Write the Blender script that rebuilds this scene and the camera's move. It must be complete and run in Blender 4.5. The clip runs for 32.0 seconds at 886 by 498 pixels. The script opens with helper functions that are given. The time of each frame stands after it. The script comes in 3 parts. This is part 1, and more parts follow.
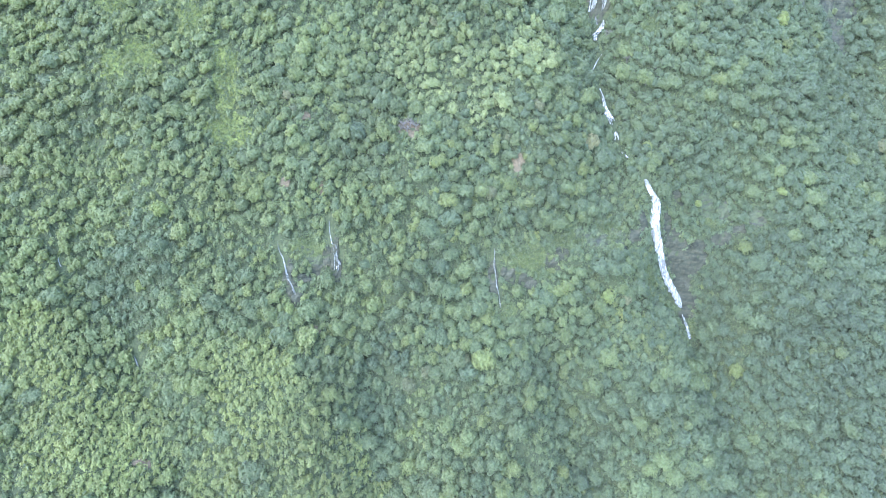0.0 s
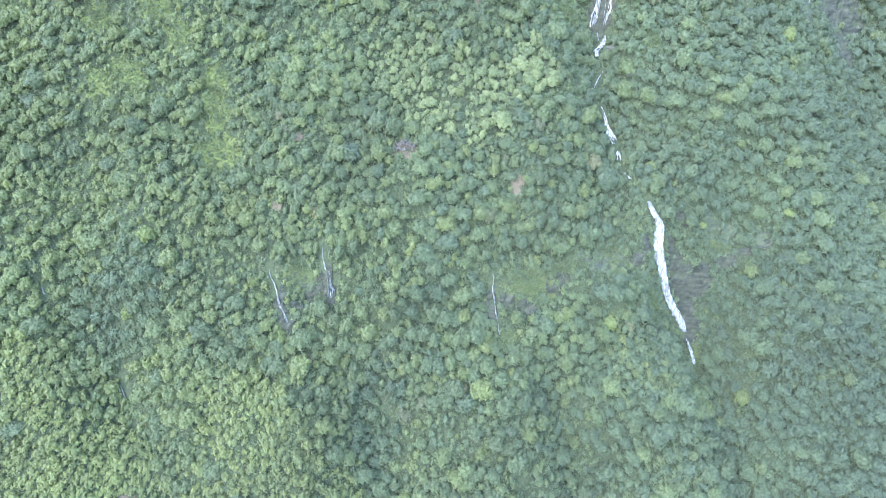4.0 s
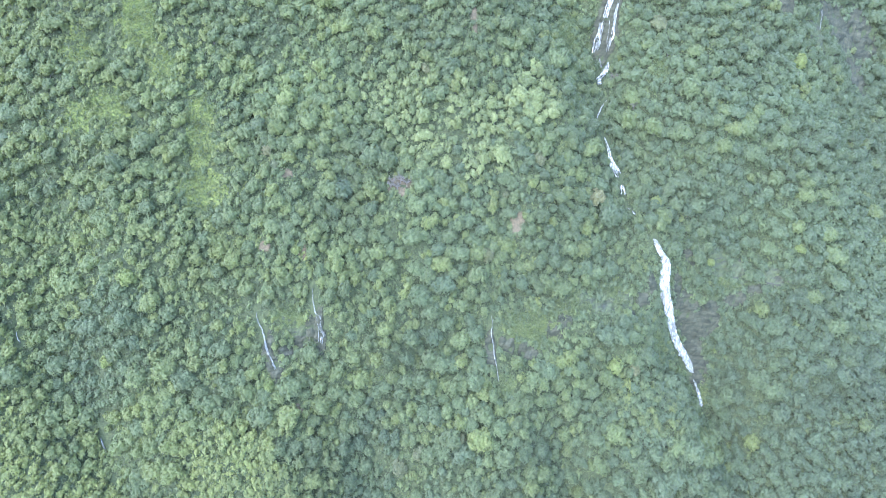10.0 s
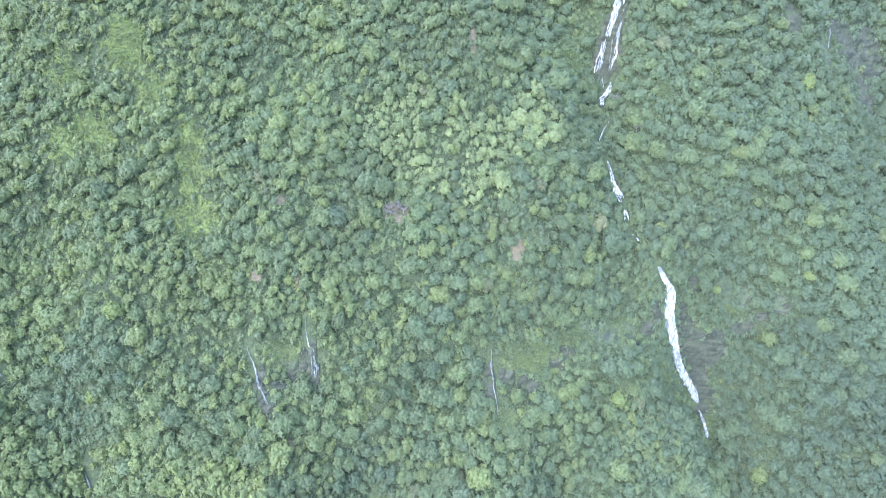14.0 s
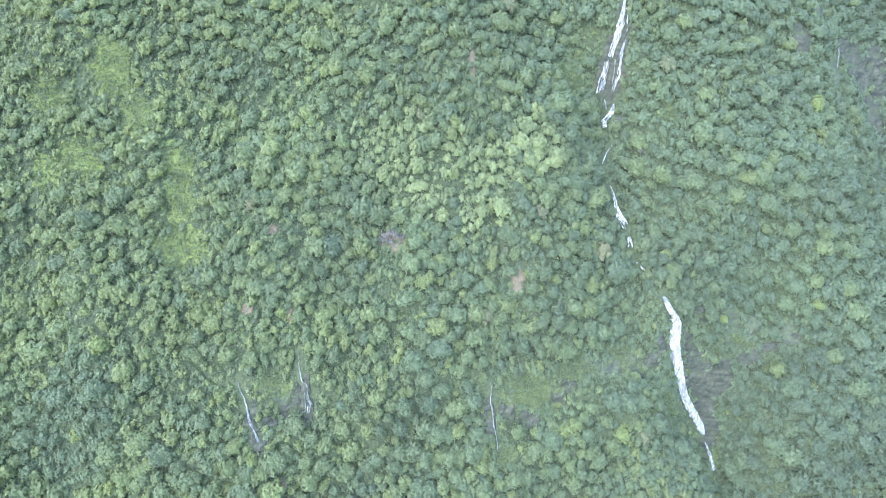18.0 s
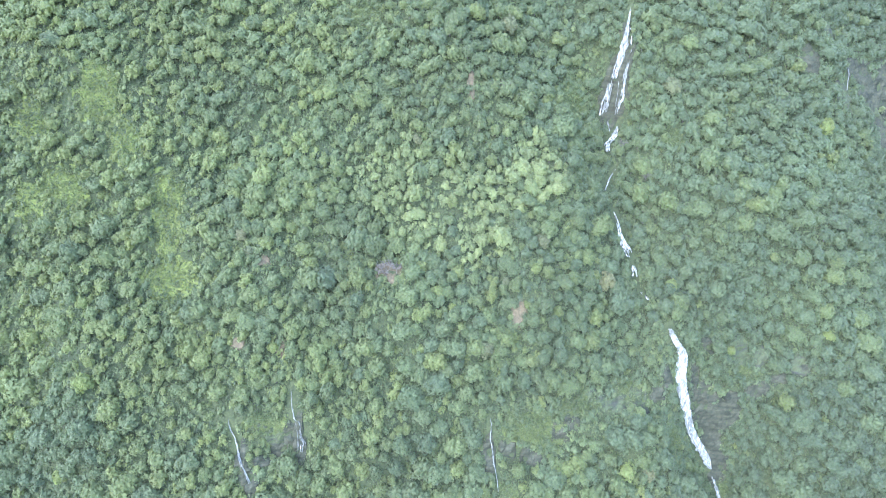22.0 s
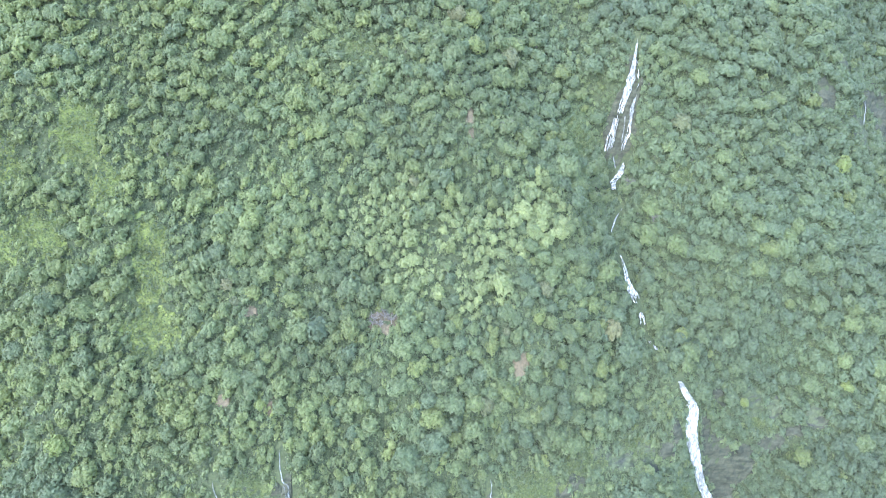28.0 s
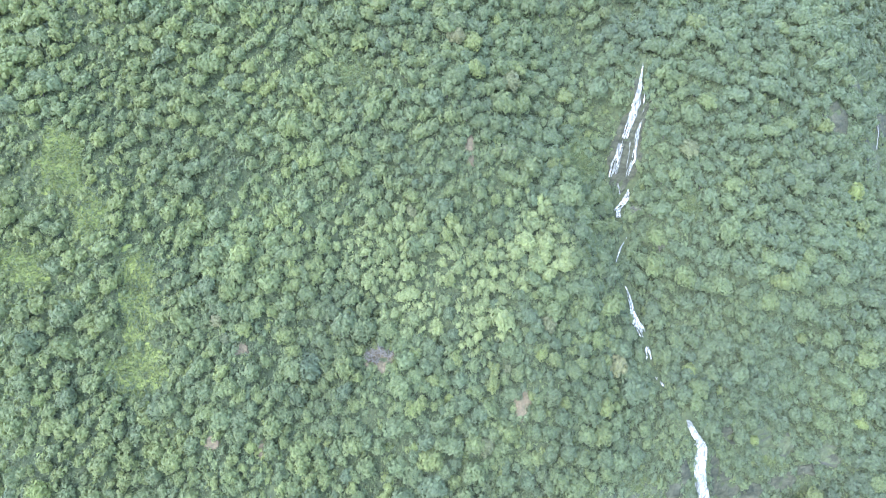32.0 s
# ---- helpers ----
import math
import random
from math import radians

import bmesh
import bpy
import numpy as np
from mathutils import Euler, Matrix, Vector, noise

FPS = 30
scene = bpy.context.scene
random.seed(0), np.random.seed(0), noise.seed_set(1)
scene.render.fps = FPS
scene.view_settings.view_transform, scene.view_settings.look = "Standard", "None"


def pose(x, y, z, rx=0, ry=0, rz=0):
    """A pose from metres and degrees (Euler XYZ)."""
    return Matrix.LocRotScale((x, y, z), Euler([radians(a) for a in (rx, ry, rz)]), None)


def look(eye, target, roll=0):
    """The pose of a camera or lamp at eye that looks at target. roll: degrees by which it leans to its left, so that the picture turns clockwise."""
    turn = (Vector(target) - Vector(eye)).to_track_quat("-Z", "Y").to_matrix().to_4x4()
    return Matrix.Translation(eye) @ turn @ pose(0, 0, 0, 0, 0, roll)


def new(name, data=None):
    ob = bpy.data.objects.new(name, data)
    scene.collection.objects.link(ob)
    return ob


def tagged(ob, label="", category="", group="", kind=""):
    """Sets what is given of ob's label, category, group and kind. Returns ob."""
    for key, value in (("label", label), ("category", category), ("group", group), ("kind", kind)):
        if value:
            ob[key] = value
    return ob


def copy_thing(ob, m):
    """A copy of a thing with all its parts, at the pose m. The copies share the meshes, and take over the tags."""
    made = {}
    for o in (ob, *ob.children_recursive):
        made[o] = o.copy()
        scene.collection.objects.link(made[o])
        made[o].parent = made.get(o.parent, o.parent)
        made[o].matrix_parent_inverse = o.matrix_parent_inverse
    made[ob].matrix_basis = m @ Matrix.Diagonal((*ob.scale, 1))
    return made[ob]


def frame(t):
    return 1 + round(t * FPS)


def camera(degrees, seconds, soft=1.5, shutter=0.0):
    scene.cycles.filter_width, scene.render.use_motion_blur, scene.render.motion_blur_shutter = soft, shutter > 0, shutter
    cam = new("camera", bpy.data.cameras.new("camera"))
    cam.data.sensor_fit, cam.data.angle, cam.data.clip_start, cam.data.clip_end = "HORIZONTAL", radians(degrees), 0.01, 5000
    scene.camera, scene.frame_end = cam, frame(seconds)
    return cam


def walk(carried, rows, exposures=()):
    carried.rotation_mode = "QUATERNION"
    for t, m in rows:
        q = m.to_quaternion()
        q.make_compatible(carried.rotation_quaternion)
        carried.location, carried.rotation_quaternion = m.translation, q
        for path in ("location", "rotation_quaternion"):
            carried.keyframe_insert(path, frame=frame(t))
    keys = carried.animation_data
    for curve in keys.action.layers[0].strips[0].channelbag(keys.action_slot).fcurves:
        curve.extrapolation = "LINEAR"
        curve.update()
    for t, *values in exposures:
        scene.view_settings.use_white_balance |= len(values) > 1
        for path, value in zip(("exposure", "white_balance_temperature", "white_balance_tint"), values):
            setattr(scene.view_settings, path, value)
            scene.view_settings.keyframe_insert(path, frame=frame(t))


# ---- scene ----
cam = camera(72.98, 32.0, 1.05)
PATH = [
    (0.0, look((0.00, 0.00, 0.00), (0.00, 248.71, -167.76), 0.000)),
    (2.0, look((0.52, 7.56, 2.57), (0.75, 256.22, -165.26), 0.003)),
    (4.0, look((1.00, 15.14, 5.26), (1.46, 263.79, -162.59), 0.006)),
    (6.0, look((1.46, 22.72, 8.02), (2.13, 271.39, -159.80), 0.008)),
    (8.0, look((1.90, 30.31, 10.86), (2.76, 279.02, -156.90), 0.011)),
    (10.0, look((2.32, 37.90, 13.74), (3.36, 286.68, -153.92), 0.014)),
    (12.0, look((2.72, 45.49, 16.66), (3.94, 294.35, -150.87), 0.019)),
    (14.0, look((3.12, 53.08, 19.60), (4.49, 302.04, -147.78), 0.025)),
    (16.0, look((3.51, 60.66, 22.54), (5.02, 309.74, -144.66), 0.033)),
    (18.0, look((3.90, 68.25, 25.49), (5.52, 317.46, -141.52), 0.042)),
    (20.0, look((4.28, 75.83, 28.43), (6.01, 325.18, -138.36), 0.052)),
    (22.0, look((4.66, 83.41, 31.35), (6.46, 332.92, -135.21), 0.064)),
    (24.0, look((5.03, 90.99, 34.26), (6.89, 340.67, -132.05), 0.077)),
    (26.0, look((5.39, 98.59, 37.15), (7.29, 348.44, -128.90), 0.090)),
    (28.0, look((5.75, 106.20, 40.02), (7.66, 356.24, -125.74), 0.104)),
    (30.0, look((6.09, 113.83, 42.87), (8.00, 364.07, -122.59), 0.118)),
    (32.0, look((6.41, 121.48, 45.71), (8.29, 371.94, -119.42), 0.131)),
]
walk(cam, PATH, [(0.0, 2.64, 4560, 25), (16.0, 2.63, 4620, 24), (32.0, 2.66, 4720, 22)])

# ---- light ----
world = bpy.data.worlds.new("overcast_sky")
scene.world = world
world.use_nodes = True
wn = world.node_tree.nodes
sky = wn.new("ShaderNodeTexSky")
sky.sky_type, sky.sun_disc = "NISHITA", False
sky.sun_elevation, sky.sun_rotation = radians(46), radians(221)
sky.air_density, sky.dust_density = 1.4, 2.0
wn["Background"].inputs["Strength"].default_value = 0.15
world.node_tree.links.new(sky.outputs["Color"], wn["Background"].inputs["Color"])
sun_data = bpy.data.lights.new("sun", "SUN")
sun_data.energy, sun_data.angle, sun_data.color = 0.9, radians(130), (1.0, 0.94, 0.88)
sun = new("sun", sun_data)
sun.matrix_world = look((-130, -150, 205), (0, 0, 0))


# ---- materials ----
def nodes_of(name):
    m = bpy.data.materials.new(name)
    m.use_nodes = True
    return m, m.node_tree.nodes, m.node_tree.links


def noise_at(n, l, scale, detail=3.0, stretch=None):
    """A noise in metres of the world."""
    geo = n.new("ShaderNodeNewGeometry")
    tex = n.new("ShaderNodeTexNoise")
    tex.inputs["Scale"].default_value, tex.inputs["Detail"].default_value = scale, detail
    if stretch:
        mapping = n.new("ShaderNodeMapping")
        mapping.inputs["Scale"].default_value = stretch
        l.new(geo.outputs["Position"], mapping.inputs["Vector"])
        l.new(mapping.outputs["Vector"], tex.inputs["Vector"])
    else:
        l.new(geo.outputs["Position"], tex.inputs["Vector"])
    return tex.outputs["Fac"]


def ramp(n, l, fac, stops):
    r = n.new("ShaderNodeValToRGB")
    e = r.color_ramp.elements
    e[0].position, e[0].color = stops[0][0], (*stops[0][1], 1)
    e[1].position, e[1].color = stops[-1][0], (*stops[-1][1], 1)
    for p, c in stops[1:-1]:
        e.new(p).color = (*c, 1)
    l.new(fac, r.inputs["Fac"])
    return r.outputs["Color"]


def maths(n, l, op, a, b):
    m = n.new("ShaderNodeMath")
    m.operation = op
    for k, v in enumerate((a, b)):
        if isinstance(v, (int, float)):
            m.inputs[k].default_value = v
        else:
            l.new(v, m.inputs[k])
    return m.outputs[0]


def scaled(n, l, colour, fac):
    m = n.new("ShaderNodeVectorMath")
    m.operation = "SCALE"
    l.new(colour, m.inputs[0])
    l.new(fac, m.inputs["Scale"])
    return m.outputs[0]


def leaf_material(name, stops, joined=False):
    m, n, l = nodes_of(name)
    if joined:
        src = n.new("ShaderNodeAttribute")
        src.attribute_name = "tint"
        rand = src.outputs["Fac"]
    else:
        rand = n.new("ShaderNodeObjectInfo").outputs["Random"]
    colour = ramp(n, l, rand, stops)
    geo = n.new("ShaderNodeNewGeometry")
    leafy = maths(n, l, "MULTIPLY_ADD", geo.outputs["Random Per Island"], 0.44)
    leafy.node.inputs[2].default_value = 0.78
    patch = maths(n, l, "MULTIPLY_ADD", noise_at(n, l, 0.9), 0.3)
    patch.node.inputs[2].default_value = 0.85
    broad = maths(n, l, "MULTIPLY_ADD", noise_at(n, l, 0.022, 2.5), 0.7)
    broad.node.inputs[2].default_value = 0.65
    colour = scaled(n, l, colour, maths(n, l, "MULTIPLY", maths(n, l, "MULTIPLY", leafy, patch), broad))
    p = n["Principled BSDF"]
    l.new(colour, p.inputs["Base Color"])
    p.inputs["Roughness"].default_value = 0.6
    p.inputs["Specular IOR Level"].default_value = 0.3
    # sheen stands in for the veil of haze over the leaves
    p.inputs["Sheen Weight"].default_value = 0.24
    p.inputs["Sheen Tint"].default_value = (0.95, 1.0, 0.7, 1)
    p.inputs["Sheen Roughness"].default_value = 0.8
    tl = n.new("ShaderNodeBsdfTranslucent")
    l.new(colour, tl.inputs["Color"])
    mix = n.new("ShaderNodeMixShader")
    mix.inputs[0].default_value = 0.5
    l.new(p.outputs[0], mix.inputs[1])
    l.new(tl.outputs[0], mix.inputs[2])
    l.new(mix.outputs[0], n["Material Output"].inputs["Surface"])
    return m


def surface(name, stops, scale, roughness=0.85, bump=0.4, stretch=None, second=None, detail=5.0):
    m, n, l = nodes_of(name)
    fac = noise_at(n, l, scale, detail, stretch)
    colour = ramp(n, l, fac, stops)
    if second:
        k = maths(n, l, "MULTIPLY_ADD", noise_at(n, l, second, 2), 1.1)
        k.node.inputs[2].default_value = 0.45
        colour = scaled(n, l, colour, k)
    p = n["Principled BSDF"]
    l.new(colour, p.inputs["Base Color"])
    p.inputs["Roughness"].default_value = roughness
    p.inputs["Specular IOR Level"].default_value = 0.2
    b = n.new("ShaderNodeBump")
    b.inputs["Strength"].default_value, b.inputs["Distance"].default_value = bump, 0.6
    l.new(fac, b.inputs["Height"])
    l.new(b.outputs[0], p.inputs["Normal"])
    return m


# leaf colours: greens with the right side's haze put in, warm ones for the left, both for the joined wood
HAZE_GREENS = [(0.0, (0.112, 0.141, 0.049)), (0.35, (0.124, 0.154, 0.049)), (0.7, (0.139, 0.169, 0.048)), (1.0, (0.162, 0.191, 0.046))]
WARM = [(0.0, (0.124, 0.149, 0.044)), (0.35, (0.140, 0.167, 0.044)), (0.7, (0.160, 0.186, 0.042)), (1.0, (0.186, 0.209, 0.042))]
# shade of the gullies and the right side, put into the leaf colour
SHADE_GREENS = [(0.0, (0.096, 0.122, 0.043)), (0.5, (0.110, 0.138, 0.044)), (1.0, (0.130, 0.158, 0.045))]
RUST = [(0.0, (0.150, 0.160, 0.054)), (0.5, (0.172, 0.176, 0.058)), (1.0, (0.200, 0.192, 0.062))]
GREENS = [(0.0, (0.110, 0.139, 0.049)), (0.3, (0.126, 0.156, 0.049)), (0.6, (0.147, 0.175, 0.047)), (0.9, (0.170, 0.196, 0.044)), (1.0, (0.186, 0.209, 0.042))]
LIMES = [(0.0, (0.138, 0.160, 0.038)), (0.6, (0.168, 0.190, 0.038)), (1.0, (0.204, 0.224, 0.040))]
# sunlight breaking through onto the ridge, put into the leaf colour
SUNLIT_GREENS = [(0.0, (0.172, 0.200, 0.056)), (0.5, (0.218, 0.246, 0.068)), (1.0, (0.280, 0.306, 0.086))]
leaf_haze = leaf_material("leaf_haze", HAZE_GREENS)
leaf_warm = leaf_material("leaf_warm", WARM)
leaf_shade = leaf_material("leaf_shade", SHADE_GREENS)
leaf_shade_forest = leaf_material("leaf_shade_forest", SHADE_GREENS, True)
leaf_rust = leaf_material("leaf_rust", RUST)
leaf_lime = leaf_material("leaf_lime", LIMES)
leaf_bright = leaf_material("leaf_bright", [(0.0, (0.186, 0.216, 0.042)), (1.0, (0.232, 0.262, 0.048))])
leaf_sunlit = leaf_material("leaf_sunlit", SUNLIT_GREENS)
leaf_forest = leaf_material("leaf_forest", GREENS, True)
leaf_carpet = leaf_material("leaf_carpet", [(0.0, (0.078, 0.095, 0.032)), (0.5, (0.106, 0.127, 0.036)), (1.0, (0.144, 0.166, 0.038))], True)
leaf_brush = leaf_material("leaf_brush", LIMES, True)
leaf_meadow = leaf_material("leaf_meadow", [(0.0, (0.130, 0.152, 0.040)), (0.5, (0.160, 0.182, 0.042)), (1.0, (0.194, 0.214, 0.044))], True)
leaf_sunlit_forest = leaf_material("leaf_sunlit_forest", SUNLIT_GREENS, True)
bark = surface("bark", [(0.3, (0.10, 0.085, 0.065)), (0.7, (0.19, 0.165, 0.13))], 2.0, stretch=(1, 1, 0.3))
dead_wood = surface("dead_wood", [(0.3, (0.14, 0.125, 0.085)), (0.7, (0.23, 0.205, 0.145))], 1.5)
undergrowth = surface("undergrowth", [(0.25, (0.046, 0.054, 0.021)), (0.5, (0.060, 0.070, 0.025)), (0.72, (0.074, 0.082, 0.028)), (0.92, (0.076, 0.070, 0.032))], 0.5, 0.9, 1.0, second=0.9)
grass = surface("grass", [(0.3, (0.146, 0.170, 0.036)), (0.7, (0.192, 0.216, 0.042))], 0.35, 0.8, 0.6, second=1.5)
# dimmer copy of the grass, with shade put into its colour
shaded_grass = surface("shaded_grass", [(0.3, (0.080, 0.092, 0.026)), (0.7, (0.110, 0.124, 0.030))], 0.35, 0.8, 0.6, second=1.5)
rock = surface("rock", [(0.3, (0.030, 0.032, 0.016)), (0.5, (0.056, 0.057, 0.029)), (0.8, (0.096, 0.092, 0.049))], 0.28, 0.9, 0.7, stretch=(0.5, 0.5, 2.2), second=0.9)
mossy_rock = surface("mossy_rock", [(0.35, (0.054, 0.054, 0.032)), (0.47, (0.068, 0.076, 0.032)), (0.75, (0.086, 0.098, 0.032))], 0.3, 0.8, 0.7, stretch=(0.5, 0.5, 2.2), second=0.8)
earth = surface("earth", [(0.3, (0.092, 0.078, 0.038)), (0.7, (0.150, 0.116, 0.056))], 0.5, 0.9, 0.6, second=1.1)
foam = surface("foam", [(0.4, (0.15, 0.15, 0.11)), (0.5, (0.33, 0.325, 0.25)), (0.66, (0.70, 0.69, 0.545))], 0.9, 0.6, 0.5, stretch=(1.2, 1.2, 0.22))
veil = surface("veil", [(0.35, (0.11, 0.112, 0.082)), (0.6, (0.31, 0.31, 0.24))], 1.4, 0.6, 0.4, stretch=(1.5, 1.5, 0.2))


# ---- the lie of the land ----
# gully lines: x, y, depth, half width
MAIN_GULLY = [(104, 296, -4, 12), (109, 289, -7, 11), (113, 285, -2, 12), (120, 279, 16, 15), (130, 270, 30, 20), (142, 258, 34, 21), (150, 238, 26, 19), (160, 212, 20, 17), (180, 165, 20, 24), (200, 90, 20, 35)]
UPPER_GULLY = [(99, 410, -2, 14), (97.5, 390, -7, 12), (95, 385.5, 4, 13), (91, 380, 24, 17), (89, 376, 25, 18), (90, 366, 21, 15), (92, 345, 13, 14), (97, 322, 8, 13), (102, 304, 2, 12), (106, 294, 0, 12)]
LEFT_GULLY = [(-178, 300, 2, 18), (-173, 266, 7, 18), (-168, 240, 14, 19), (-154, 219, 17, 19), (-144, 203, 16, 18), (-128, 187, 14, 18), (-118, 168, 12, 20), (-100, 100, 14, 30)]
MID_GULLY = [(-46, 238, 0, 14), (-41, 226, 8, 14), (-34, 210, 14, 16), (-26, 188, 16, 17), (-20, 100, 16, 26)]
SPUR_GULLY = [(46, 238, 0, 11), (55, 224, 9, 12), (67, 209, 15, 13), (84, 186, 18, 15), (98, 140, 16, 24)]
HOLLOWS = [(-80, 356, -6, 38, 34), (60, 405, -13, 24, 36), (5, 378, 8, 24, 22), (150, 392, 15, 34, 30), (190, 402, 12, 20, 30), (-165, 348, 7, 40, 50), (-66, 184, 10, 26, 30),
           (12, 205, 5, 24, 36), (170, 332, 9, 34, 26), (165, 296, -9, 20, 16), (-145, 250, 6, 22, 24), (200, 250, 4, 30, 26), (40, 285, 5, 40, 24), (172, 236, -7, 26, 22), (60, 235, 4, 24, 26),
           (262, 380, -30, 34, 90), (-135, 195, 8, 18, 14), (-20, 290, 4, 30, 14),
           (36, 216, 6, 15, 22), (120, 232, 7, 15, 15), (-80, 196, 6, 20, 16), (52, 318, 11, 24, 28), (142, 340, 11, 26, 32), (195, 330, 7, 22, 30), (-70, 300, 5, 24, 22), (15, 345, 6, 22, 26),
           (139, 277, -7, 12, 3.2), (160, 282, -5, 12, 2.8), (104, 270, -5, 7, 3), (58, 255.3, -3, 6, 2), (40, 249.3, -3, 10, 1.8), (-64, 246, -3, 6, 3)]


def along(line, x, y):
    """Depth of a gully at x, y: of the nearest point of its line."""
    best = np.full(np.shape(x), 1e9)
    depth, wide = np.zeros(np.shape(x)), np.ones(np.shape(x))
    for (ax, ay, ad, aw), (bx, by, bd, bw) in zip(line, line[1:]):
        ux, uy = bx - ax, by - ay
        k = np.clip(((x - ax) * ux + (y - ay) * uy) / (ux * ux + uy * uy), 0, 1)
        d = np.hypot(x - ax - k * ux, y - ay - k * uy)
        near = d < best
        best = np.where(near, d, best)
        depth = np.where(near, ad + k * (bd - ad), depth)
        wide = np.where(near, aw + k * (bw - aw), wide)
    return depth * np.exp(-(best / wide) ** 2 * 0.9), best


WAVES = {}


def wave(x, y, seed, scale):
    """Smooth unevenness, about -1 to 1."""
    if seed not in WAVES:
        r = np.random.RandomState(seed)
        WAVES[seed] = [(r.uniform(0, 6.28), r.uniform(0.6, 1.7), r.uniform(0, 6.28)) for _ in range(7)]
    sine = math.sin if isinstance(x, float) else np.sin
    return sum(sine((x * math.cos(a) + y * math.sin(a)) * b / scale * 6.28 + p) for a, b, p in WAVES[seed]) / 3.2


def ledge(x):
    return 251 + 6 * np.sin(x / 21.0) + 4 * np.sin(x / 9.0 + 1) + np.clip(x - 60, 0, 60) * 0.35


def height(x, y):
    """The ground's height."""
    x, y = np.asarray(x, float), np.asarray(y, float)
    slope_y = np.where(y < 120, 120 - 70 * np.tanh((120 - y) / 70), y)
    slope_y = np.where(slope_y > 470, 470 + 120 * np.tanh((slope_y - 470) / 120), slope_y)
    slope_x = 330 * np.tanh(x / 330)
    z = -457 - 0.172 * slope_x + 1.083 * slope_y
    for line in (MAIN_GULLY, UPPER_GULLY, LEFT_GULLY, MID_GULLY, SPUR_GULLY):
        z = z - along(line, x, y)[0]
    for hx, hy, up, wx, wy in HOLLOWS:
        z = z + up * np.exp(-((x - hx) / wx) ** 2 - ((y - hy) / wy) ** 2)
    over = y - ledge(x)
    band = np.exp(-(np.clip(np.abs(x - 20) - 95, 0, None) / 22) ** 2)
    z = z + band * 7 / (1 + np.exp(-np.clip(over / 1.3, -40, 40))) * np.exp(-np.clip(over, 0, None) / 30)
    near = np.exp(-((x / 420) ** 4) - ((y - 290) / 330) ** 4)
    return z + near * (1.6 * wave(x, y, 3, 38) + 0.7 * wave(x, y, 5, 13))


def mesh_of(name, verts, faces, material, smooth=True, tint=None):
    """A mesh of triangles from arrays."""
    verts, faces = np.asarray(verts, np.float32), np.asarray(faces, np.int32)
    me = bpy.data.meshes.new(name)
    me.vertices.add(len(verts))
    me.vertices.foreach_set("co", verts.ravel())
    k = faces.shape[1]
    me.loops.add(faces.size)
    me.loops.foreach_set("vertex_index", faces.ravel())
    me.polygons.add(len(faces))
    me.polygons.foreach_set("loop_start", np.arange(0, faces.size, k, dtype=np.int32))
    me.polygons.foreach_set("use_smooth", np.full(len(faces), smooth))
    me.materials.append(material)
    if tint is not None:
        me.attributes.new("tint", "FLOAT", "POINT").data.foreach_set("value", np.asarray(tint, np.float32))
    me.update(calc_edges=True)
    return me


def grid_faces(nx, ny):
    i = np.arange(nx * ny).reshape(ny, nx)
    return np.stack([i[:-1, :-1], i[:-1, 1:], i[1:, 1:], i[1:, :-1]], -1).reshape(-1, 4)


# ---- the ground: one sheet to the horizon ----
def spread(lo, hi, step, far):
    mid = np.arange(lo, hi + step, step)
    out = step * 1.45 ** np.arange(1, far)
    return np.concatenate([lo - np.cumsum(out)[::-1], mid, hi + np.cumsum(out)])


gx, gy = spread(-270, 300, 2.0, 19), spread(140, 470, 1.5, 20)
GX, GY = np.meshgrid(gx, gy)
clods = np.random.RandomState(2).uniform(-0.55, 0.55, GX.shape) * np.exp(-(GX / 300) ** 6 - ((GY - 300) / 180) ** 6)
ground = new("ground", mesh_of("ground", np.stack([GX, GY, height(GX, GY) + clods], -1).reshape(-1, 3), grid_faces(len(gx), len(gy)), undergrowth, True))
tagged(ground, "steep mountainside under dense green undergrowth and leaf litter", "ground", kind="structure")

# ---- where things stand ----
FALL_MAIN = [(108.9, 289.8, -150.1), (112.0, 287.7, -155.2), (115.9, 285.7, -162.5), (116.1, 283.1, -168.9), (115.6, 280.5, -174.5), (117.5, 278.8, -180.9),
             (120.6, 277.2, -188.9), (124.0, 274.7, -198.8), (128.9, 272.9, -207.9), (133.6, 270.1, -215.5), (136.4, 267.1, -221.0)]
RUN_LOW = [(137.5, 265.3, -224.1), (140.0, 261.1, -229.9), (141.4, 256.7, -235.5)]
UPPER_A = [(100.7, 400.1, -35.0), (99.1, 395.0, -40.8), (97.4, 389.6, -45.6), (97.0, 388.5, -50.8), (95.9, 387.0, -55.7), (94.4, 386.1, -60.9), (93.1, 384.8, -66.3)]
UPPER_A2 = [(91.2, 385.0, -68.6), (90.6, 383.5, -73.8), (89.5, 382.4, -79.2), (88.6, 380.8, -84.3)]
UPPER_A3 = [(92.6, 385.1, -67.3), (92.2, 383.6, -72.3), (91.3, 382.1, -77.5), (90.5, 381.3, -83.4)]
UPPER_B0 = [(99.3, 392.7, -42.7), (100.5, 387.5, -50.2), (100.3, 386.2, -53.8)]
UPPER_B = [(99.7, 385.7, -57.1), (98.6, 383.8, -62.8), (97.8, 381.7, -68.6), (97.4, 380.4, -74.4), (95.9, 379.3, -80.0), (95.4, 378.5, -83.2)]
UPPER_C = [(95.4, 383.7, -67.2), (95.1, 381.1, -75.6), (94.4, 379.9, -81.2)]
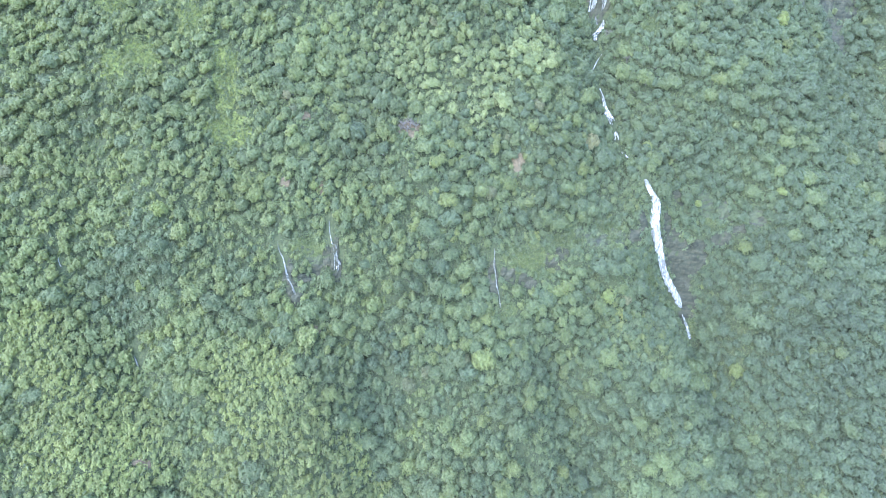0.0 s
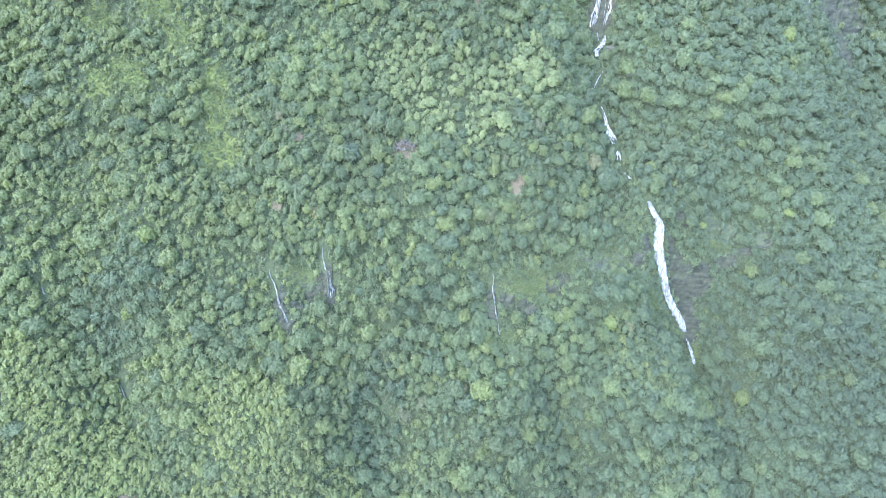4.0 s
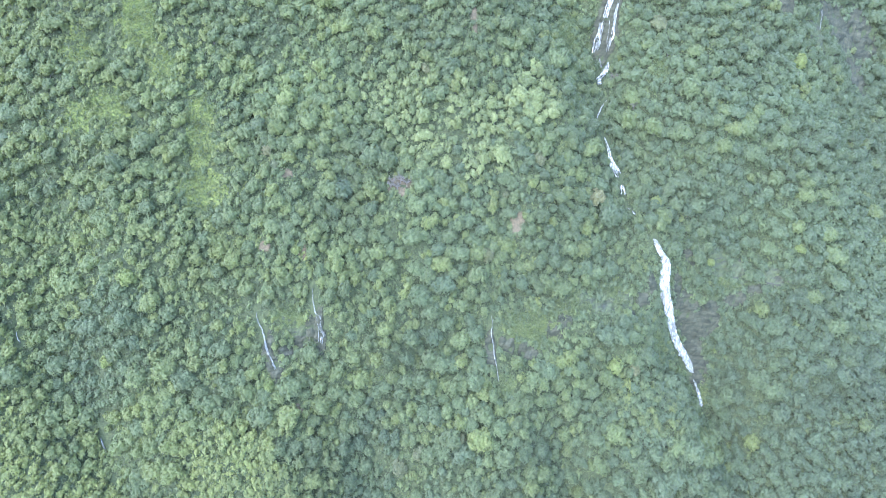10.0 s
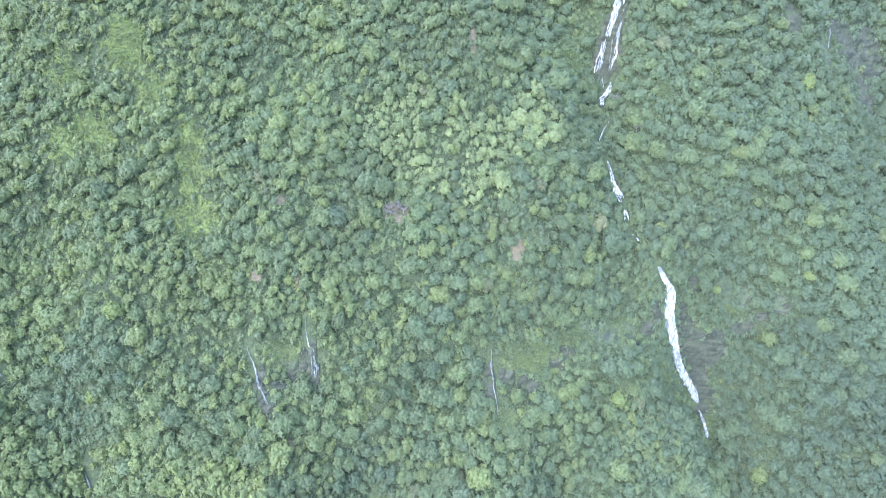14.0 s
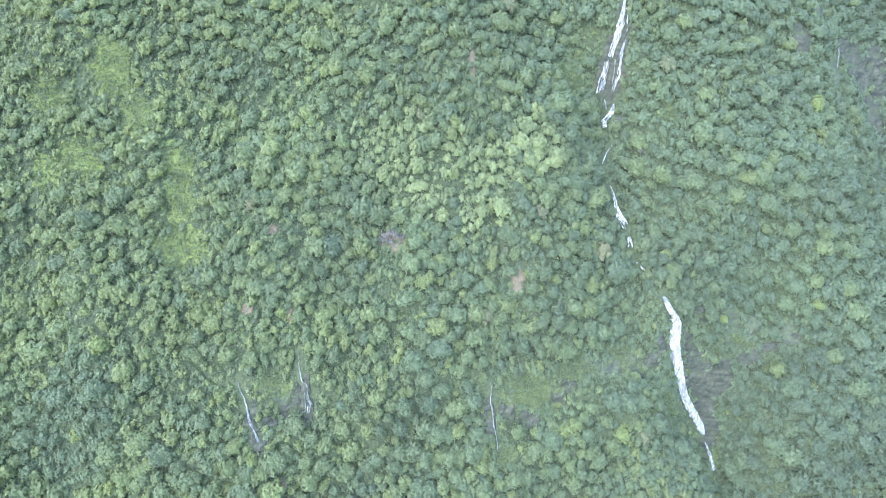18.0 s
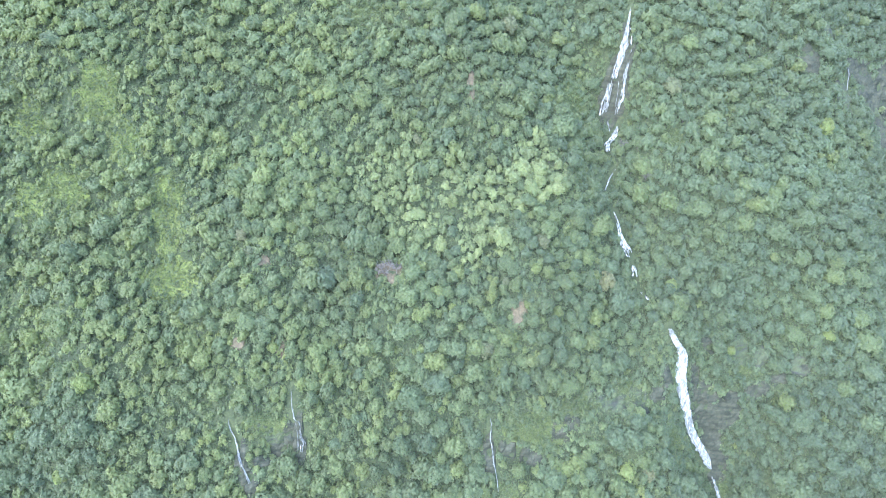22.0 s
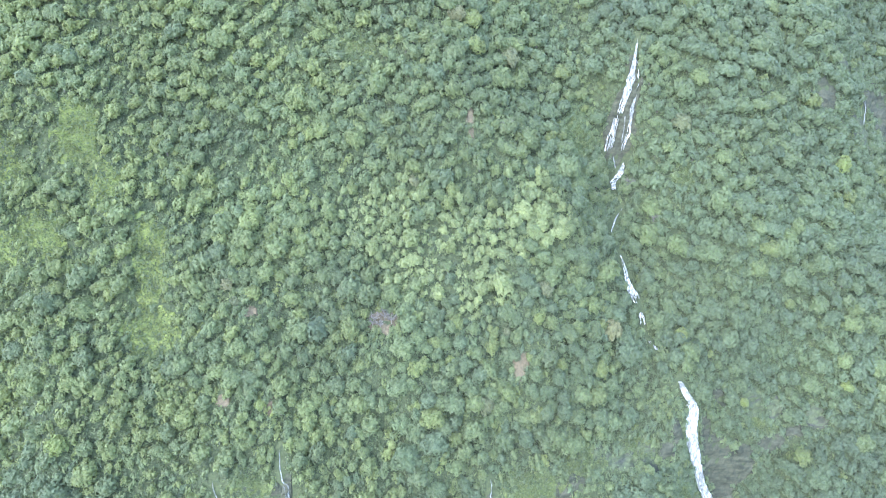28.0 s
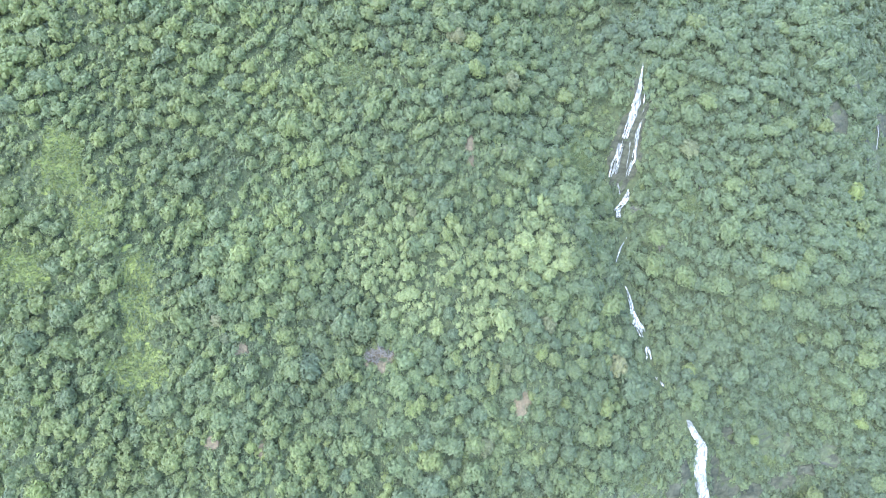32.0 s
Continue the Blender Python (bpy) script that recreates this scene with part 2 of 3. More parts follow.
UPPER_B2 = [(98.3, 383.0, -65.0), (97.9, 379.7, -74.1), (97.9, 377.1, -80.7)]
UPPER_L1 = [(92.1, 379.1, -86.5), (92.6, 374.5, -90.5)]
UPPER_L2 = [(96.7, 375.2, -87.6), (95.3, 372.3, -90.6), (93.1, 370.6, -93.0), (90.4, 367.1, -94.4), (89.7, 364.1, -96.9)]
MID_1 = [(92.8, 356.1, -102.6), (89.8, 352.1, -106.0), (86.3, 344.5, -108.9)]
MID_2 = [(89.0, 337.0, -116.4), (91.3, 329.8, -122.5), (91.8, 325.7, -125.6), (93.9, 322.9, -128.5), (95.6, 320.1, -131.5)]
MID_3 = [(96.6, 317.0, -134.2), (96.9, 312.0, -137.5)]
MID_4 = [(99.1, 306.5, -141.9), (100.4, 302.0, -143.2)]
LEFT_1 = [(-83.1, 252.3, -165.6), (-82.5, 250.3, -169.6), (-80.6, 248.3, -173.3), (-79.1, 244.8, -177.5), (-77.9, 241.8, -180.3), (-76.0, 239.7, -183.1), (-73.6, 236.5, -186.9)]
LEFT_2 = [(-58.1, 261.7, -158.6), (-57.3, 256.9, -163.0), (-56.2, 253.3, -167.3), (-54.2, 252.6, -168.7), (-53.9, 250.3, -174.3), (-53.0, 249.1, -177.3), (-53.5, 246.7, -180.3)]
LEFT_2B = [(-55.7, 252.9, -168.7), (-55.2, 250.7, -173.5), (-55.1, 247.2, -180.1)]
LEFT_3 = [(26.5, 258.4, -173.3), (26.8, 256.4, -176.9), (26.3, 254.1, -180.8), (27.4, 251.8, -185.9), (27.9, 248.8, -190.2), (28.9, 245.6, -194.4), (29.6, 240.6, -198.8)]
BROOK_1 = [(-154.5, 221.3, -213.3), (-152.9, 219.3, -216.5), (-150.8, 217.3, -219.2)]
BROOK_2 = [(-145.7, 205.4, -228.4), (-144.6, 203.4, -229.5)]
BROOK_3 = [(-189.2, 242.2, -168.4), (-188.6, 240.3, -170.8), (-187.1, 239.5, -172.6)]
FAR_TRICKLE = [(220.6, 398.3, -64.8), (217.9, 391.9, -68.3), (216.1, 386.9, -72.9)]

# courses that stay free of trees, with the free half width
CLEAR = [(FALL_MAIN[:4], 2.4), (FALL_MAIN[3:], 4.2), (RUN_LOW, 2.8), (UPPER_A, 3.2), (UPPER_A2, 3.2), (UPPER_B, 3.2), (UPPER_L2, 4.2), (MID_1, 3.0), (MID_2, 4.0), (MID_3, 3.2), (MID_4, 2.6),
         (LEFT_1, 2.8), (LEFT_2, 2.8), (LEFT_3, 2.4), (BROOK_1, 2.4), (BROOK_2, 1.8), (BROOK_3, 1.8), (FAR_TRICKLE, 2.4)]
# bare or open patches: x, y, half widths, kind
# dark rock: wet at the falls, recesses with their shade in the colour
DARK_ROCKS = [(125, 284.5, 3, 3.5), (131.5, 280.5, 7, 4), (143, 279.5, 7.5, 2.8), (136.5, 274, 5.6, 5), (140.5, 267, 4.6, 4.6), (57, 256.5, 4.2, 2.4), (62.5, 259.6, 3.4, 2), (44.6, 250.8, 5, 1.8), (34.5, 251.6, 4, 1.6), (94.5, 382.5, 6.6, 6.4), (97.8, 390, 2.8, 5),
             (-77.4, 241, 2.6, 6), (-74, 236.3, 3.8, 3.4), (-69, 243.0, 3.8, 1.9), (-63.5, 247.4, 3.4, 2), (-58.6, 250.6, 2.8, 2), (-54.5, 248.8, 3.0, 5), (26, 249.5, 3, 5), (192, 386.5, 7, 4), (233, 399, 12, 9), (251, 404, 12, 10), (247, 386, 8, 8)]
# strips of dark rock that stand in for shade under overhangs
SHADE_LEDGES = [(109, 278.5, 3.4, 2.6), (104.5, 274, 3.6, 2.4), (98.5, 268.5, 3.4, 2), (130.5, 291.8, 3.4, 1.8), (145, 283, 5, 1.8), (157, 285, 6, 1.9), (168, 287.2, 5, 1.8), (178, 288.5, 4.5, 1.8)]
DARK_ROCKS += SHADE_LEDGES
MOSSY_ROCKS = [(76, 268, 7, 3.4), (85, 269, 6, 4), (94, 272, 6, 3), (-66, 250, 4.5, 1.8), (148, 294, 6, 3.5), (159, 293.5, 4, 3.5), (177, 291, 5, 4), (204, 402, 6, 4), (214, 383, 7, 5), (240, 391, 8, 5)]
ROCKS = DARK_ROCKS + MOSSY_ROCKS
EARTHS = [(-17, 299.5, 8, 3.8), (40, 289, 3.4, 3.6), (-144, 180, 5, 2.5), (20, 361, 1.8, 5), (-72, 297, 3, 2), (-81, 272.5, 3, 1.8), (-62, 272.5, 2.6, 2), (-62, 225.5, 3, 1.6)]
MEADOWS = [(-111, 291, 11, 7), (-113, 306, 7, 8), (-114, 317, 6, 6), (-157, 313, 9, 6), (-145, 342, 9, 9), (-133, 329, 7, 6), (-170, 307, 6, 5), (46, 257, 14, 4.6), (61, 262.5, 8, 3.4), (70, 266, 6, 4), (90, 273.5, 9, 3.2), (152, 288.6, 7, 2.6), (33.5, 238.5, 4, 4), (-69, 252.5, 8, 4), (73, 378, 8, 8), (114.5, 264, 5, 5.5), (143.5, 261.5, 2.5, 4.5), (-172, 330, 7, 7), (120, 356, 5, 5), (-30, 385, 8, 6)]
BRUSH = [(-92, 204, 22, 13), (-76, 192, 22, 14), (-56, 178, 26, 13), (-165, 184, 32, 20), (-110, 176, 14, 10), (104, 236, 18, 13), (-196, 210, 16, 12)]
# stretches that lie in shade, drawn by darker leaf colour
SHADE_WOOD = [(178, 264, 44, 24), (205, 225, 62, 42), (-152, 238, 24, 18), (-30, 206, 14, 26)]
# sunlit stretch of the ridge, drawn by paler leaf colour
SUN_PATCHES = [(-20, 330, 20, 15), (-4, 318, 17, 12), (50, 338, 13, 14), (25, 325, 20, 10), (22, 309, 11, 7)]


def inside(patches, x, y, grow=0.0):
    return min(math.hypot((x - cx) / (rx + grow), (y - cy) / (ry + grow)) for cx, cy, rx, ry in patches)


CLEAR_SEGS = [(a[0], a[1], b[0], b[1], w) for line, w in CLEAR for a, b in zip(line, line[1:])]


def free_of_water(x, y, r, ease=1.0):
    """False where a crown of radius r would stand in a course or hide it."""
    for ax, ay, bx, by, w in CLEAR_SEGS:
        ux, uy = bx - ax, by - ay
        k = min(1, max(0, ((x - ax) * ux + (y - ay) * uy) / (ux * ux + uy * uy)))
        dx, dy = x - ax - k * ux, y - ay - k * uy
        if dy < 0:
            dy = min(0, dy + (3.0 if r > 2 else 1.0) * min(1, w / 2.5))
        if dx * dx + dy * dy < (w * ease + r * 0.8) ** 2:
            return False
    return True


# ---- trees ----
CORES = []
for level in (1, 2):
    ico = bmesh.new()
    bmesh.ops.create_icosphere(ico, subdivisions=level, radius=1)
    CORES.append((np.array([v.co[:] for v in ico.verts]), np.array([[v.index for v in f.verts] for f in ico.faces])))
    ico.free()


def crown_arrays(seed, wide, tall, lobes, leaves, leaf, lobe_size, core):
    """A crown about its own middle: a dome of foliage lumps, each set with leaf tufts on its outer side."""
    r = np.random.RandomState(seed)
    stretch = r.uniform(0.85, 1.18)
    dims = np.array([wide * stretch, wide / stretch, tall])
    u = np.clip(0.97 - 1.5 * (np.arange(lobes) + r.uniform(0.1, 0.9, lobes)) / lobes, -0.6, 0.97)
    a = np.arange(lobes) * 2.39996 + r.uniform(-0.5, 0.5, lobes) + seed
    ring = np.sqrt(1 - u * u)
    reach = r.uniform(0.58, 0.84, lobes) * (1 + 0.12 * np.sin(3 * a + seed))
    centres = np.stack([np.cos(a) * ring, np.sin(a) * ring, u], -1) * reach[:, None] * dims
    sizes = lobe_size * r.uniform(0.7, 1.3, lobes)
    core_v, core_f = CORES[core]
    verts = [core_v * (1 + r.uniform(-0.16, 0.16, (len(core_v), 1))) * dims * 0.68]
    kept, bent = [], []
    share = sizes ** 2 / np.sum(sizes ** 2)
    while sum(len(k) for k in kept) < leaves:
        pick = r.choice(lobes, leaves * 2, p=share)
        d = r.normal(size=(leaves * 2, 3))
        d /= np.linalg.norm(d, axis=1)[:, None]
        p = centres[pick] + d * sizes[pick][:, None] * r.uniform(0.85, 1.12, (leaves * 2, 1))
        gap = np.linalg.norm(p[:, None, :] - centres[None], axis=2) / sizes[None]
        gap[np.arange(len(pick)), pick] = 9
        ok = (gap.min(axis=1) > 0.9) & (np.linalg.norm(p / dims, axis=1) > 0.66) & (p[:, 2] > -0.75 * tall) & (d[:, 2] > -0.75)
        kept.append(p[ok])
        bent.append(d[ok] * 0.7 + (p / dims / np.maximum(0.3, np.linalg.norm(p / dims, axis=1)[:, None]))[ok] * 0.5)
    mid, n = np.concatenate(kept)[:leaves], np.concatenate(bent)[:leaves]
    n = n + 0.42 * r.normal(size=n.shape)
    n /= np.linalg.norm(n, axis=1)[:, None]
    t1 = np.cross(n, r.normal(size=n.shape))
    t1 /= np.linalg.norm(t1, axis=1)[:, None]
    t2 = np.cross(n, t1)
    q = leaf * r.uniform(0.6, 1.35, (leaves, 1))
    tri = np.stack([mid + t1 * q * 0.6 - t2 * q * 0.4, mid - t1 * q * 0.6 - t2 * q * 0.35, mid + t2 * q * 0.75], 1)
    verts.append(tri.reshape(-1, 3))
    return np.concatenate(verts), np.concatenate([core_f, np.arange(leaves * 3).reshape(-1, 3) + len(core_v)])


def limb(verts, faces, a, b, ra, rb, sides=5):
    a, b = Vector(a), Vector(b)
    q = (b - a).to_track_quat("Z", "Y")
    base = len(verts)
    for p, rad in ((a, ra), (b, rb)):
        for k in range(sides):
            t = 6.2832 * k / sides
            verts.append(tuple(p + q @ Vector((math.cos(t) * rad, math.sin(t) * rad, 0))))
    for k in range(sides):
        n = (k + 1) % sides
        faces += [(base + k, base + n, base + sides + n), (base + k, base + sides + n, base + sides + k)]


def trunk_arrays(seed, tall, girth, reach):
    """A tapered trunk with forked limbs; the foot goes a little into the ground."""
    r = random.Random(seed)
    verts, faces = [], []
    lean = (r.uniform(-0.3, 0.3), r.uniform(-0.3, 0.3))
    mid = (lean[0], lean[1], tall * 0.55)
    top = (lean[0] * 1.6, lean[1] * 1.6, tall)
    limb(verts, faces, (0, 0, -1.2), mid, girth * 1.25, girth * 0.8)
    limb(verts, faces, mid, top, girth * 0.8, girth * 0.4)
    for k in range(4):
        a = k * 1.57 + r.uniform(-0.5, 0.5)
        start = mid if k % 2 else (lean[0] * 1.3, lean[1] * 1.3, tall * 0.75)
        end = (start[0] + math.cos(a) * reach, start[1] + math.sin(a) * reach, start[2] + reach * r.uniform(0.6, 1.0))
        limb(verts, faces, start, end, girth * 0.45, girth * 0.15, 4)
    return np.array(verts), np.array(faces)


# forms: name, crown half width, half height, lobes, leaf tufts, tuft size, lobe size, middle of the crown above ground, label, category
FORMS = {
    "broad_tree": (4.7, 3.3, 38, 690, 0.8, 1.12, 3.0, "tall forest tree with a broad lumpy green crown", "tree"),
    "round_tree": (3.4, 2.8, 28, 470, 0.71, 0.9, 2.5, "round-crowned green forest tree among its neighbours", "tree"),
    "slender_tree": (2.6, 3.0, 26, 370, 0.66, 0.76, 2.7, "slender forest tree with a narrow green crown", "tree"),
    "spreading_tree": (5.2, 2.6, 40, 720, 0.8, 1.08, 2.9, "spreading forest tree with a flat layered crown", "tree"),
    "young_tree": (2.0, 2.1, 15, 205, 0.58, 0.64, 1.9, "small young tree with fresh green leaves", "tree"),
    "pale_tree": (1.8, 2.3, 14, 205, 0.56, 0.58, 2.2, "small tree on the ridge with sunlight painted as paler leaves", "tree"),
    "bush": (1.7, 1.2, 8, 84, 0.62, 0.66, 0.8, "low rounded bush of fresh green leaves on the slope", "bush"),
}
TEMPLATES = {}
for f_index, (form, (wide, tall, lobes, leaves, leaf, lobe, mid, label, category)) in enumerate(FORMS.items()):
    TEMPLATES[form] = []
    for k in range(6):
        full = crown_arrays(f_index * 31 + k, wide, tall, lobes, leaves, leaf, lobe, 0 if form == "bush" else 1)
        hang = 0.6 if form == "bush" else 0.3
        full[0][:, 2] += mid + hang * full[0][:, 1]
        lean_ = crown_arrays(f_index * 31 + k + 500, wide, tall, lobes, int(leaves * 0.72), leaf * 1.12, lobe, 1 if wide > 3 else 0)
        lean_[0][:, 2] += mid + hang * lean_[0][:, 1]
        TEMPLATES[form].append((full, lean_, trunk_arrays(f_index * 17 + k, mid + tall * 0.35, 0.045 * mid + 0.06, wide * 0.45)))

# scatter: spots with the room that each crown takes
rng = random.Random(11)
cells = {}
spots = []


def room(x, y, r, share):
    cx, cy = int(x // 8), int(y // 8)
    for i in (cx - 1, cx, cx + 1):
        for j in (cy - 1, cy, cy + 1):
            for ox, oy, orad in cells.get((i, j), ()):
                if (x - ox) ** 2 + (y - oy) ** 2 < ((r + orad) * share) ** 2:
                    return False
    return True


def stand(form, x, y, s, r):
    cells.setdefault((int(x // 8), int(y // 8)), []).append((x, y, r))
    spots.append((form, x, y, s))


def in_view(x, y):
    """The stretch of slope that comes into view, with a margin."""
    return 156 < y < 462 and -232 - 0.02 * (y - 150) < x < 262 + 0.05 * (y - 150)


def scatter(tries, forms, share, here, smallest=0.75, largest=1.25, tight=0.0):
    for _ in range(tries):
        x, y = rng.uniform(-240, 285), rng.uniform(156, 462)
        if tight and not room(x, y, tight, share) or not in_view(x, y) or not here(x, y):
            continue
        form = forms(x, y)
        s = rng.uniform(smallest, largest)
        r = FORMS[form][0] * s
        if room(x, y, r, share) and free_of_water(x, y, r, 0.65 if r > 2 else 0.42):
            stand(form, x, y, s, r)


def bare(x, y, grow=1.5):
    return inside(MEADOWS, x, y, grow) < 1 or inside(ROCKS, x, y, grow * 0.5) < 1 or inside(EARTHS, x, y, grow) < 1


def open_ground(x, y, grow=1.5):
    """On an open patch, or so close below one that a tree would hide it."""
    return bare(x, y, grow) or bare(x, y + 3.5, grow) or inside(EARTHS, x, y + 6, grow) < 1 or grow > 1 and (inside(ROCKS, x, y + 7) < 1)


def scrub(x, y):
    """Stretches where the trees stand apart over a carpet of low plants."""
    return x < 110 and float(wave(x, y, 41, 48)) > (0.2 if x < -60 and y > 265 else 0.5)


def tree_form(x, y):
    if inside(SUN_PATCHES, x, y) < rng.uniform(0.65, 1.25) and rng.random() < 0.55:
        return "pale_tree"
    if inside(BRUSH, x, y) < 1:
        return rng.choice(["bush", "bush", "bush", "young_tree"])
    if scrub(x, y):
        return rng.choice(["young_tree", "young_tree", "round_tree", "slender_tree"])
    k = rng.random() + 0.25 * float(wave(x, y, 21, 70))
    return "broad_tree" if k < 0.24 else "spreading_tree" if k < 0.36 else "round_tree" if k < 0.72 else "slender_tree"


# single trees that stand out by their yellow-green leaves
BRIGHT = [(-140, 256, 1.05), (-149.5, 235.5, 0.8), (87.5, 249, 1.2), (190, 296, 0.8), (143, 292, 0.7), (48, 301, 0.8), (113, 306, 0.8), (199, 366, 1.0), (-3.5, 275.5, 0.6), (-66, 272, 0.75), (-76.5, 229.8, 0.8), (-144, 279, 0.8), (-134, 310, 0.65), (10, 290, 0.55)]
for bx, by, bs in BRIGHT:
    stand("round_tree", bx, by, bs, 3.5 * bs)
scatter(30000, lambda x, y: rng.choice(["bush", "bush", "young_tree"]), 0.44, lambda x, y: inside(BRUSH, x, y) < 1 and not bare(x, y), 0.8, 1.5, 1.4)
scatter(20000, tree_form, 0.58, lambda x, y: not open_ground(x, y) and not (rng.random() < 0.8 and scrub(x, y)))
scatter(22000, lambda x, y: "pale_tree" if inside(SUN_PATCHES, x, y) < rng.uniform(0.6, 1.2) else "bush" if inside(BRUSH, x, y) < 1 else "young_tree", 0.62, lambda x, y: not open_ground(x, y, 0.3) and not (rng.random() < 0.85 and scrub(x, y)), tight=1.7)
scatter(90000, lambda x, y: "bush", 0.55, lambda x, y: not (rng.random() < 0.6 and scrub(x, y)) and inside(ROCKS, x, y) > rng.uniform(0.7, 1.0) and inside(ROCKS, x, y + 1.4) > rng.uniform(0.6, 1.0) and inside(MEADOWS, x, y) > (0.85 if x < -95 else 0.6) + 0.3 * rng.random() and inside(EARTHS, x, y) > 0.8, tight=1.4)



def steep(x, y):
    return abs(float(height(x, y + 1) - height(x, y - 1))) > 2.9 or abs(float(height(x + 1, y) - height(x - 1, y))) > 2.0


for _ in range(9000):
    x, y, s = rng.uniform(66, 160), rng.uniform(258, 402), rng.uniform(0.6, 1.0)
    if room(x, y, 1.7 * s, 0.36) and inside(ROCKS, x, y) > 0.9 and inside(MEADOWS, x, y) > 0.85 and steep(x, y) and free_of_water(x, y, 1.7 * s, 0.42):
        stand("bush", x, y, s, 1.9 * s)

# the trees of the middle stretch are things of their own, the rest of the wood is joined
made, joined, first = {}, {}, {}
order = sorted(range(len(spots)), key=lambda i: (spots[i][1] - 10) ** 2 + (1.3 * (spots[i][2] - 255)) ** 2)
for i in order:
    form, x, y, s = spots[i]
    k, turn = rng.randrange(6), rng.uniform(-35, 35) if form == "bush" else rng.uniform(-60, 60)
    z = float(height(x, y))
    lime = i < len(BRIGHT) or form in ("bush", "young_tree") and inside(BRUSH, x, y) < 1.1 and (x < 0 or rng.random() < 0.35) or form != "pale_tree" and rng.random() < 0.025
    # crowns in the sunlit stretch take the paler colour
    pale = form == "pale_tree" or not lime and inside(SUN_PATCHES, x, y) < rng.uniform(0.55, 1.15)
    # crowns in the shaded stretches take the darker colour
    deep = inside(SHADE_WOOD, x, y) < rng.uniform(0.6, 1.2)
    if made.get(form, 0) < 290 or i < len(BRIGHT):
        made[form] = made.get(form, 0) + 1
        # share of cool crowns grows to the right in place of haze
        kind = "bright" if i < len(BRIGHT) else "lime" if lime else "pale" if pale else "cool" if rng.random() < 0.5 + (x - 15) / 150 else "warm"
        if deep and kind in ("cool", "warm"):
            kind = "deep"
        if kind in ("cool", "warm") and form != "bush" and rng.random() < 0.02:
            kind = "rust"
        key = (form, k, kind)
        at = Matrix.Translation((x, y, z)) @ Matrix.Rotation(radians(turn), 4, "Z")
        if key not in first:
            tree = new(form)
            tagged(tree, "forest tree with a brownish flush of young leaves" if kind == "rust" else "forest tree on the ridge with sunlight painted as paler leaves" if kind == "pale" and form not in ("pale_tree", "bush") else FORMS[form][7] if kind not in ("lime", "bright") or form == "bush" else "forest tree with bright yellow-green leaves among darker crowns", FORMS[form][8], "trees on the mountainside" if form != "bush" else "bushes on the mountainside")
            (cv, cf), _, (tv, tf) = TEMPLATES[form][k]
            for part_name, me in (("trunk", mesh_of("trunk", tv, tf, bark, True)), ("crown", mesh_of("crown", cv, cf, {"lime": leaf_lime, "pale": leaf_sunlit, "cool": leaf_haze, "warm": leaf_warm, "rust": leaf_rust, "deep": leaf_shade, "bright": leaf_bright}[kind]))):
                new(part_name, me).parent = tree
            tree.matrix_basis = at @ Matrix.Diagonal((s, s, s * rng.uniform(0.8, 1.25), 1))
            first[key] = tree
        else:
            tree = copy_thing(first[key], at)
            tree.scale = (s, s, s * rng.uniform(0.8, 1.25))
    else:
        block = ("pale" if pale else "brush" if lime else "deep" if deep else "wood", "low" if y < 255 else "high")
        # tint falls towards the right: haze put into the leaf colour
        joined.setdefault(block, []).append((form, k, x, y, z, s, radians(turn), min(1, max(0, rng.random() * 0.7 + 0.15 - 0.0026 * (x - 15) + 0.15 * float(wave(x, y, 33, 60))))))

for (block, level), rows in joined.items():
    verts, faces, tints, count = [], [], [], 0
    tv_all, tf_all, tcount = [], [], 0
    for form, k, x, y, z, s, turn, tint in rows:
        _, (v, f), (tv, tf) = TEMPLATES[form][k]
        c, sn = math.cos(turn) * s, math.sin(turn) * s
        rot = np.array([[c, sn, 0], [-sn, c, 0], [0, 0, s]])
        verts.append(v @ rot + (x, y, z))
        faces.append(f + count)
        tints.append(np.full(len(v), tint))
        count += len(v)
        if form != "bush":
            tv_all.append(tv[:20] @ rot + (x, y, z))
            tf_all.append(tf[:20] + tcount)
            tcount += 20
    name, label, mat = {"wood": ("forest", "dense mixed green forest covering the mountainside", leaf_forest), "deep": ("forest", "dense green forest in hollows with shade put into its leaf colour", leaf_shade_forest), "brush": ("brushwood", "dense yellow-green bushes covering the slope", leaf_brush), "pale": ("thicket", "thicket of small trees with sunlight painted as paler leaves", leaf_sunlit_forest)}[block]
    wood = new(name)
    tagged(wood, label, "forest" if block != "brush" else "bushes", kind="stuff")
    crowns = new("crowns", mesh_of("crowns", np.concatenate(verts), np.concatenate(faces), mat, True, np.concatenate(tints)))
    crowns.parent = wood
    tagged(crowns, kind="stuff")
    if tv_all:
        stems = new("trunks", mesh_of("trunks", np.concatenate(tv_all), np.concatenate(tf_all), bark, True))
        stems.parent = wood
        tagged(stems, kind="stuff")
# leafy undergrowth all over the slope
r = np.random.RandomState(9)
n = 430000
x, y = r.uniform(-245, 290, n), r.uniform(140, 465, n)
dist = np.full(n, 1e9)
for ax, ay, bx, by, w in CLEAR_SEGS:
    ux, uy = bx - ax, by - ay
    k = np.clip(((x - ax) * ux + (y - ay) * uy) / (ux * ux + uy * uy), 0, 1)
    dist = np.minimum(dist, np.hypot(x - ax - k * ux, y - ay - k * uy) / (w * 0.75))
for cx, cy, rx, ry in ROCKS + EARTHS:
    dist = np.minimum(dist, np.hypot((x - cx) / rx, (y - cy) / ry))
x, y = x[dist > 1], y[dist > 1]
n = len(x)
